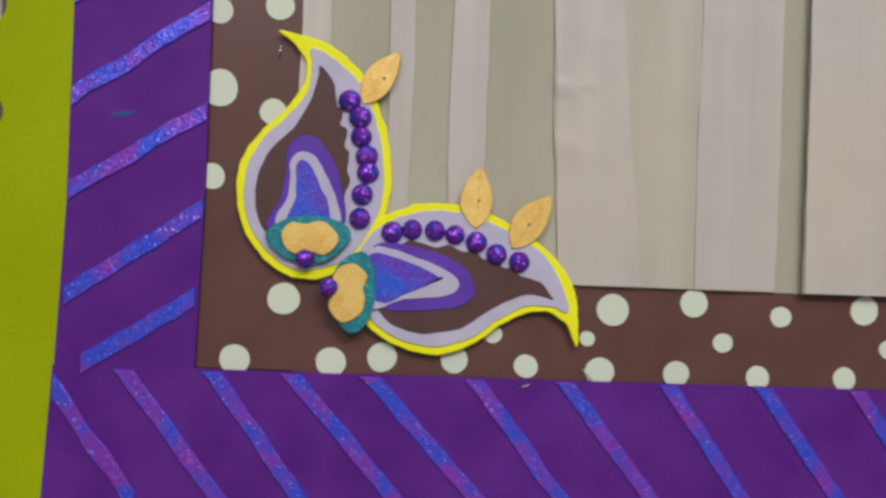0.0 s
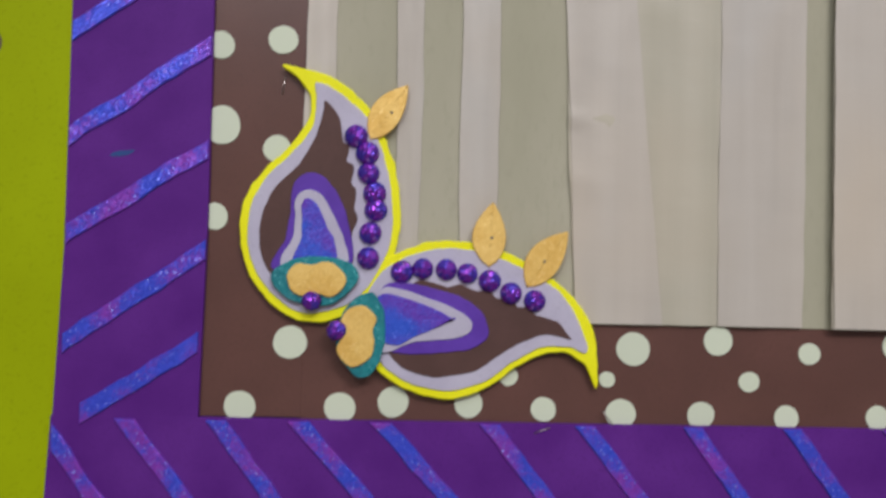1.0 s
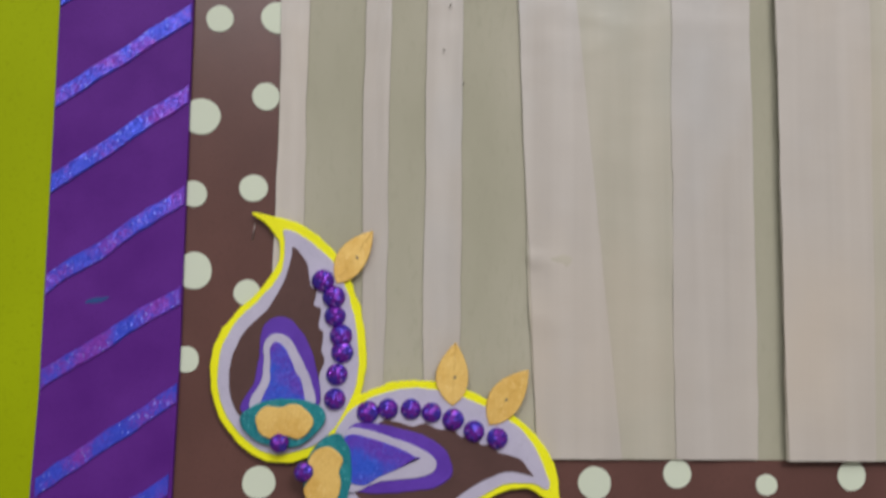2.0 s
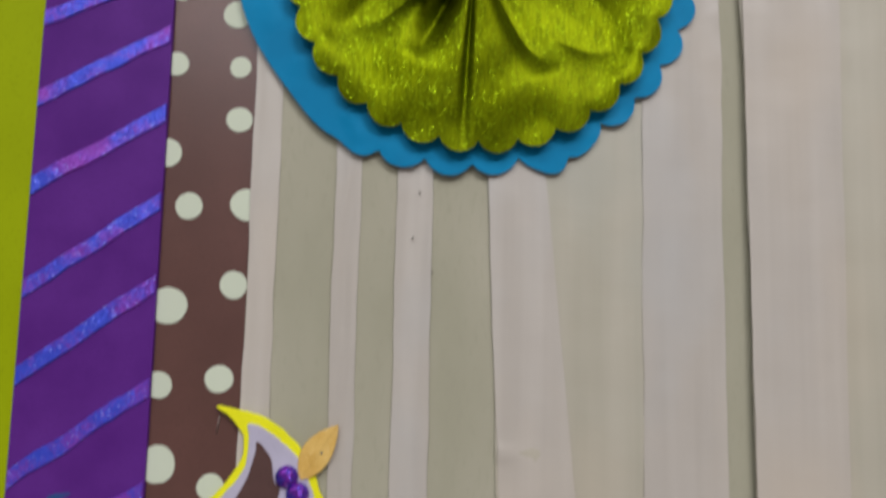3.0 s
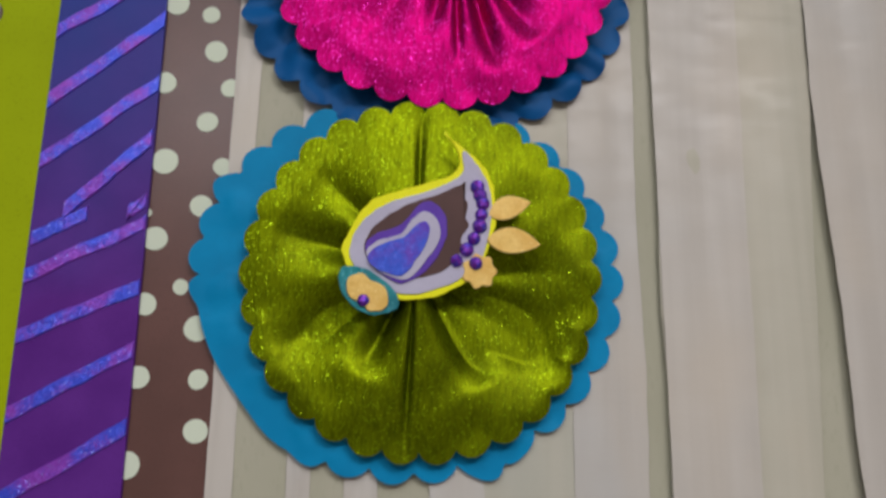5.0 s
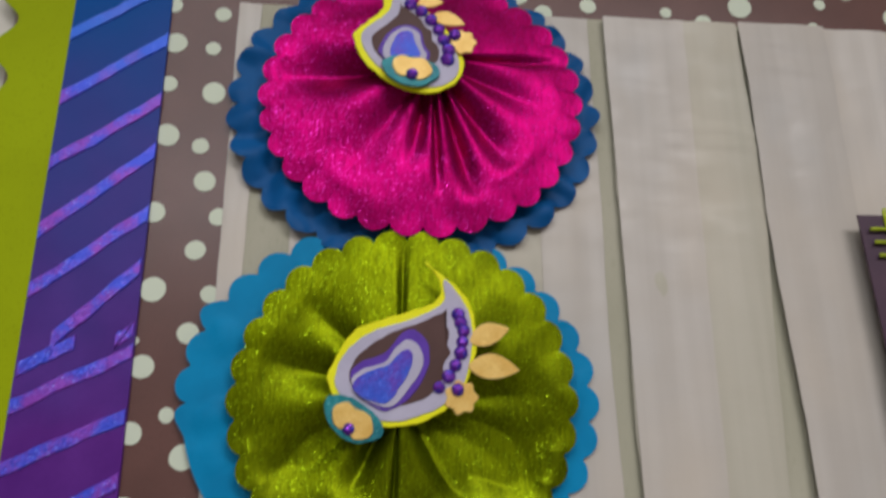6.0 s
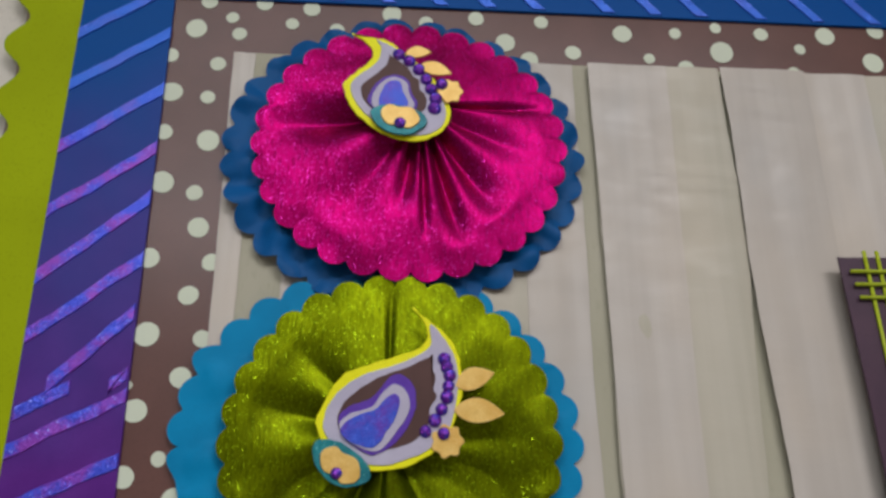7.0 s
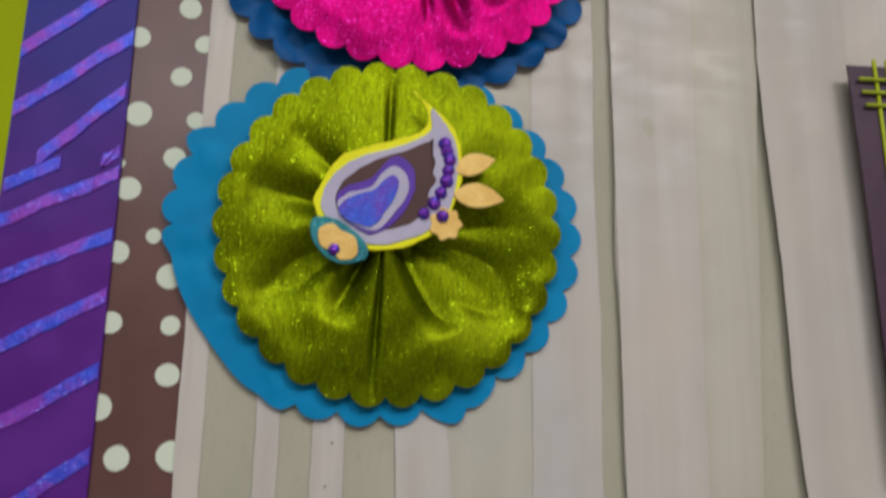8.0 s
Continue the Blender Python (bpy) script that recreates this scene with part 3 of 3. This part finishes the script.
def bead_mesh():
    verts, faces, rings, n = [], [], 6, 16
    for j in range(rings):
        w = j / rings * math.pi / 2
        for i in range(n):
            t = 2 * math.pi * i / n
            r = math.cos(w) * (1 + 0.05 * noise.noise(Vector((math.cos(t) * 2, math.sin(t) * 2, w * 2))))
            verts.append((r * math.cos(t), -math.sin(w), r * math.sin(t)))
    verts.append((0, -1, 0))
    for j in range(rings - 1):
        for i in range(n):
            faces.append((j * n + i, j * n + (i + 1) % n, (j + 1) * n + (i + 1) % n, (j + 1) * n + i))
    faces += [((rings - 1) * n + i, (rings - 1) * n + (i + 1) % n, rings * n) for i in range(n)]
    return mesh_from("bead", verts, faces, M_BEAD, True)


BEAD = bead_mesh()


def bead(parent, x, z, r, d):
    ob = part("bead", BEAD, parent)
    ob.matrix_local = Matrix.LocRotScale((x, -d, z), Euler((0, random.uniform(0, 6), 0)), (r, r * 0.75, r))
    return ob


def leaf(parent, base, tip, width, d, seed, thick=0.0015):
    """A pointed gold leaf with a bowed rib."""
    a, b = Vector(base), Vector(tip)
    way, n = b - a, 12
    side = Vector((-way.y, way.x)).normalized()
    up, down = [], []
    for i in range(n + 1):
        t = i / n
        w = width * 0.5 * math.sin(math.pi * t ** 0.85) ** 0.85 if 0 < i < n else 0.0002
        bow = 0.0012 * math.sin(math.pi * t)
        up.append(a + way * t + side * (w + bow))
        down.append(a + way * t - side * (w - bow))
    me = slab("gold_leaf", [tuple(p) for p in up + down[::-1]], d, thick, M_GOLD, 0.0004)
    return part("gold_leaf", me, parent, "pale gold glitter leaf")


def paisley(m, d, root_parent, seed, teal_at, teal_turn, teal_size=1.0, bead_r=0.0068, thin=0.0018, shapes=None, petal_shift=-1, spot=(-2, -15), petal_size=1.0):
    """A layered foam paisley. m: its plane axes and centre, as ((ux, uz), (vx, vz), (x, z)) per millimetre of the pattern."""
    (ux, uz), (vx, vz), (cx, cz) = m
    outer, lilac, brown, violet, ring, blue, rows = shapes or (OUTER, LILAC, BROWN, VIOLET, RING, BLUE, BEADS)

    def to(points, size=1.0):
        return [(cx + (p * ux + q * vx) * size / 1000, cz + (p * uz + q * vz) * size / 1000) for p, q in points]

    root = part("paisley_ornament" if root_parent is None else "paisley", slab("yellow_base", curve(to(outer), 6, 0.0011, seed), d, thin, M_YELLOW, 0.0006), root_parent)
    d += thin - 0.0001
    for name, pts, mat, thick in (("lilac_layer", lilac, M_LILAC, 0.0012), ("brown_layer", brown, M_INNER, 0.0007), ("violet_layer", violet, M_VIOLET, 0.0009),
                                  ("lilac_ring", ring, M_LILAC, 0.0009), ("blue_heart", blue, M_BLUE, 0.0009)):
        part(name, slab(name, curve(to(pts), 6, 0.0007, seed + thick * 9000), d, thick, mat, 0.0003), root)
        d += thick - 0.0001
        if name == "lilac_layer":
            base = d
    for i, (p, q) in enumerate(to(rows)):
        bead(root, p, q, bead_r * (0.93 + 0.14 * random.random()), base)
    tx, tz = teal_at
    turn = Matrix.Rotation(radians(teal_turn), 2)

    def turned(points, dx=0.0, dz=0.0):
        return [tuple(Vector((tx, tz)) + turn @ Vector(((p + dx) * teal_size / 1000, (q + dz) * teal_size / 1000))) for p, q in points]

    cup = part("teal_petal", slab("teal_petal", curve(turned(TEAL), 6, 0.0006, seed + 3), d - 0.001, 0.0018, M_TEAL, 0.0005), root)
    gold = part("gold_petal", slab("gold_petal", curve(turned([(p * petal_size, q * petal_size) for p, q in PETAL], 0, petal_shift), 6, 0.0006, seed + 5), d + 0.0007, 0.0016, M_GOLD, 0.0005), root)
    eye = turned([spot])[0]
    bead(root, eye[0], eye[1], bead_r * 0.9, d + 0.0012)
    return root, d


# the pair in the lower corner
one, dd = paisley(((1, 0), (0, 1), (0.067, 0.110)), 0.0046, None, 2.0, (0.0665, 0.0870), 0, 1.02, petal_size=0.98)
leaf(one, (0.0965, 0.1695), (0.1185, 0.203), 0.0185, 0.0070, 1)
tagged(one, "upright foam paisley with yellow edge, violet beads and gold leaf", "paisley ornament", "corner paisleys")
# the level one has a longer heart, drawn out to one side
LEVEL_BROWN = BROWN[:-5] + [(-33, 12), (-26, 29), (-11, 45), (0, 61), (3, 74)]
LONG_VIOLET = [(16, -32), (17, 2), (11, 22), (-2, 32), (-13, 25), (-20, 4), (-24, -17), (-22, -36), (-4, -38)]
LONG_RING = [(13, -34), (11, -6), (5, 17), (-2, 21), (-9, 14), (-16, -11), (-25, -27), (-22, -38), (-4, -38)]
LONG_BLUE = [(9, -35), (7, -8), (2, 9), (2, 9), (-7, -2), (-13, -12), (-20, -22), (-16, -36), (-4, -38)]
ca, sa = math.cos(radians(-9)), math.sin(radians(-9))
LEVEL_BEADS = [(24, -26), (28, -14), (30, 0), (30, 13), (28, 27), (23, 41), (21, 56)]
two, dd = paisley(((-sa, ca), (ca, sa), (0.1395, 0.0625)), 0.0052, None, 6.0, (0.0975, 0.0515), -97, 1.0, 0.0068,
                  shapes=(OUTER, LILAC, LEVEL_BROWN, LONG_VIOLET, LONG_RING, LONG_BLUE, LEVEL_BEADS), petal_shift=-4, petal_size=1.05, spot=(-1, -18))
leaf(two, (0.1700, 0.0945), (0.1715, 0.1335), 0.0205, 0.0078, 2)
leaf(two, (0.1930, 0.0830), (0.2175, 0.1170), 0.0205, 0.0078, 3)
tagged(two, "level foam paisley with yellow edge, violet beads and two gold leaves", "paisley ornament", "corner paisleys")


# ---- rosettes ----
def rim(w, rx, rz, count, bump, flat=None, seed=0.0, near=1.0, swell=()):
    """A scalloped rim at the angle w; flat: a stretch with no scallops; near: 1 at the rim, 0 inside, where the sheet is round."""
    s = abs(math.cos(w * count / 2)) ** 0.6
    if flat:
        inside = min(max((abs(((w - flat[0] + math.pi) % (2 * math.pi)) - math.pi) - flat[1]) / 0.15, 0), 1)
        s = s * inside + 0.2 * (1 - inside)
    s = 0.5 + (s - 0.5) * near
    k = 1 + 0.012 * noise.noise(Vector((math.cos(w) * 1.7, math.sin(w) * 1.7, seed)))
    for angle, wide, more in swell:
        off = ((w - radians(angle) + math.pi) % (2 * math.pi)) - math.pi
        k += more * math.exp(-(off / radians(wide)) ** 2)
    return rx * k * math.cos(w) + bump * (s - 0.5) * math.cos(w), rz * k * math.sin(w) + bump * (s - 0.5) * math.sin(w)


def disc(name, centre, apex, rx, rz, count, bump, height, mat, flat=None, seed=0.0, turns=448, rings=40, thick=0.0006, swell=()):
    """A thin round sheet, its depth off the board given by height(s, w, x, z)."""
    verts, faces = [], []
    for side in (0, 1):
        verts.append((apex[0], -height(0, 0, *apex) + side * thick, apex[1]))
        for j in range(1, rings + 1):
            s = j / rings
            for i in range(turns):
                w = 2 * math.pi * i / turns
                dx, dz = rim(w, rx, rz, count, bump, flat, seed, max(0.0, (s - 0.86) / 0.14), swell)
                x = apex[0] + s * (centre[0] + dx - apex[0])
                z = apex[1] + s * (centre[1] + dz - apex[1])
                verts.append((x, -height(s, w, x, z) + side * thick, z))
    size = 1 + rings * turns
    for side in (0, 1):
        o = side * size
        for i in range(turns):
            k = (i + 1) % turns
            faces.append((o, o + 1 + i, o + 1 + k))
            for j in range(rings - 1):
                a, b = o + 1 + j * turns, o + 1 + (j + 1) * turns
                faces.append((a + i, b + i, b + k, a + k))
    last = 1 + (rings - 1) * turns
    edge = len(verts)
    verts += verts[last:last + turns] + verts[size + last:size + last + turns]
    for i in range(turns):
        k = (i + 1) % turns
        faces.append((edge + i, edge + turns + i, edge + turns + k, edge + k))
    return mesh_from(name, verts, faces, mat, True)


def pleated(peak, edge, pleats, seed, wave, lean=0.0, low=0.0135, mid=0.0):
    """Depth of a pleated fan: a low cone with grooves (angle, width, depth, reach) that run out towards the rim."""
    def height(s, w, x, z):
        h = edge + (peak - edge) * (1 - s) ** 1.1 + lean * (z - mid)
        for angle, wide, deep, reach in pleats:
            wide *= 1.12
            off = ((w - radians(angle) + math.pi) % (2 * math.pi)) - math.pi
            run = min(s / 0.22, 1) ** 0.8 * max(0.0, 1 - (s / reach) ** 3) if s < reach else 0.0
            h -= deep * math.exp(-abs(off / radians(wide)) ** 1.5) * run
        h += wave * s * math.sin(w * 7 + seed) + 0.0016 * s * noise.noise(Vector((x * 40, z * 40, seed)))
        return max(h, low + 0.1 * (h - low))
    return height


def crumpled(base, amount, seed, scale=24):
    def height(s, w, x, z):
        fold = abs(noise.noise(Vector((x * scale, z * scale, seed)))) + 0.5 * noise.noise(Vector((x * scale * 2.3, z * scale * 2.3, seed)))
        return max(base + amount * fold, 0.0078) + 0.002 * (1 - s)
    return height


def flower(parent, x, z, r, d):
    pts = [(x + r * (1 + 0.10 * math.cos(7 * w)) * math.cos(w), z + r * (1 + 0.10 * math.cos(7 * w)) * math.sin(w)) for w in (2 * math.pi * i / 60 for i in range(60))]
    part("gold_flower", slab("gold_flower", pts, d, 0.0016, M_GOLD, 0.0005), parent, "gold glitter flower")


# green rosette
green = part("rosette", disc("fan", (0.2025, 0.5075), (0.198, 0.514), 0.1255, 0.1270, 30, 0.0085,
                             pleated(0.0325, 0.0200, [(-95, 1.5, 0.007, 1.02), (-31, 15, 0.030, 0.95), (-57, 9, 0.022, 0.72), (-152, 14, 0.022, 0.93), (-120, 9, 0.018, 0.66), (164, 12, 0.018, 0.88), (136, 8, 0.010, 0.85), (91, 1.6, 0.006, 1.0), (2, 14, 0.012, 0.88)], 1.0, 0.0005, 0.03, 0.0108, 0.51), M_GREEN, None, 1.0))
tagged(green, "lime green pleated foil rosette on turquoise scalloped backing, with a paisley", "rosette", "rosettes")
part("backing", disc("backing", (0.1915, 0.5075), (0.1915, 0.5075), 0.1540, 0.1385, 31, 0.0100, crumpled(0.0065, 0.004, 3.0), M_TURQ, (radians(215), 0.42), 4.0, swell=((-66, 6, 0.075), (-86, 12, 0.015), (238, 12, 0.045), (152, 4, 0.03))), green, "turquoise scalloped crepe backing")
pz, dd = paisley(((1, 0), (0, 1), (0.200, 0.540)), 0.0338, green, 11.0, (0.1664, 0.4985), -35, 0.93, 0.0050, shapes=GREEN_SHAPES, petal_shift=-2, spot=(1.5, -10))
leaf(pz, (0.2480, 0.5520), (0.2780, 0.5620), 0.0165, 0.0353, 5)
leaf(pz, (0.2470, 0.5345), (0.2850, 0.5315), 0.0185, 0.0358, 6)
flower(pz, 0.2420, 0.5120, 0.0115, 0.0358)
bead(pz, 0.2395, 0.5175, 0.0048, 0.0374)
pz.matrix_local = pose(0, 0, 0.530) @ pose(0, 0, 0, 5) @ pose(0, 0, -0.530)

# magenta rosette
pink = part("rosette", disc("fan", (0.2150, 0.7530), (0.222, 0.782), 0.1295, 0.1155, 30, 0.0090,
                            pleated(0.047, 0.0245, [(172, 14, 0.022, 0.95), (-126, 14, 0.010, 0.85), (-99, 7, 0.014, 0.66), (-84, 2.4, 0.010, 0.80), (-68, 5, 0.017, 0.86), (-46, 10, 0.018, 0.80), (-8, 13, 0.010, 0.85), (20, 2.6, 0.008, 0.95)], 2.0, 0.0006), M_PINK, None, 2.0))
tagged(pink, "magenta pleated foil rosette on navy scalloped backing, with a paisley", "rosette", "rosettes")
part("backing", disc("backing", (0.2100, 0.7510), (0.2100, 0.7510), 0.1520, 0.1325, 31, 0.0105, crumpled(0.0070, 0.0125, 8.0, 22), M_NAVY, None, 7.0), pink, "navy blue scalloped crepe backing")
pz, dd = paisley(((1, 0), (0, 1), (0.205, 0.785)), 0.0460, pink, 15.0, (0.2040, 0.7660), -12, 0.92, 0.0056, shapes=PINK_SHAPES, petal_shift=1, spot=(2, -7))
leaf(pz, (0.2085, 0.8265), (0.2305, 0.8288), 0.0110, 0.0490, 7)
leaf(pz, (0.2200, 0.8150), (0.2475, 0.8085), 0.0130, 0.0495, 8)
flower(pz, 0.2455, 0.7920, 0.0105, 0.0490)
bead(pz, 0.2390, 0.7980, 0.0052, 0.0506)

# ---- plum card with lime sticks ----
plum = part("picture_frame", slab("card", [(0.5745, 0.6600), (0.5795, 0.549), (0.5855, 0.331), (0.91, 0.331), (0.91, 0.6645)], 0.0250, 0.0015, M_PLUM, 0.0003))
tagged(plum, "dark plum card frame crossed by lime green sticks", "frame")
part("spacer", slab("spacer", rect(0.62, 0.38, 0.84, 0.62), 0.002, 0.0231, M_TRIM, 0.0005), plum, "brown block behind the card")
for i in range(3):
    z = 0.6468 - 0.0112 * i
    part("stick", tube("stick", [(0.5815 + 0.002 * i, -0.0300, z), (0.735, -0.0305, z + 0.001), (0.905, -0.0300, z - 0.001)], 0.0016, M_STICK), plum)
    x = 0.5975 + 0.0112 * i
    part("stick", tube("stick", [(x, -0.0277, 0.6655), (x + 0.003, -0.0282, 0.549), (x + 0.008, -0.0277, 0.336)], 0.0016, M_STICK), plum)

# ---- small marks ----
for x, z, tilt in ((0.0430, 0.2015, 8), (0.205, -0.004, 70), (0.245, 0.004, -40)):
    st = part("staple", tube("staple", [(0, 0.0012, -0.0052), (0, -0.0003, -0.005), (0, -0.0003, 0.005), (0, 0.0012, 0.0052)], 0.0004, M_STEEL, 6))
    st.matrix_local = pose(x, -0.0016 if z > 0.01 else -0.0052, z, 0, tilt, 0)
    tagged(st, "thin steel staple in the paper border", "staple", "staples")
for x, z in ((0.162, 0.322), (0.166, 0.352), (0.478, 0.520), (0.175, 0.30), (0.45, 0.70), (0.52, 0.71)):
    sp = part("lint_speck", BEAD)
    sp.data = BEAD.copy()
    sp.data.materials[0] = M_LINT
    sp.matrix_local = Matrix.LocRotScale((x, -0.0050, z), None, (0.0006, 0.0012, 0.0008))
    tagged(sp, "tiny dark speck stuck on a cream streamer", "speck", "specks")
smear_shape = curve([(-0.058, 0.1548), (-0.052, 0.1556), (-0.045, 0.1580), (-0.046, 0.1595), (-0.052, 0.1586), (-0.057, 0.1564)], 5, 0.0012, 2.0)
part("paint_smear", slab("paint_smear", smear_shape, 0.0044, 0.00025, M_SMEAR, 0.0001), left_strip, "faint teal paint smear")
for owner, x, z, d in ((one, 0.1090, 0.1860, 0.0085), (two, 0.1712, 0.1120, 0.0093), (two, 0.2035, 0.0985, 0.0093)):
    pin = part("pin_head", BEAD.copy(), owner, "tiny dark pin head")
    pin.data.materials[0] = M_LINT
    pin.matrix_local = Matrix.LocRotScale((x, -d, z), None, (0.0009, 0.0006, 0.0009))
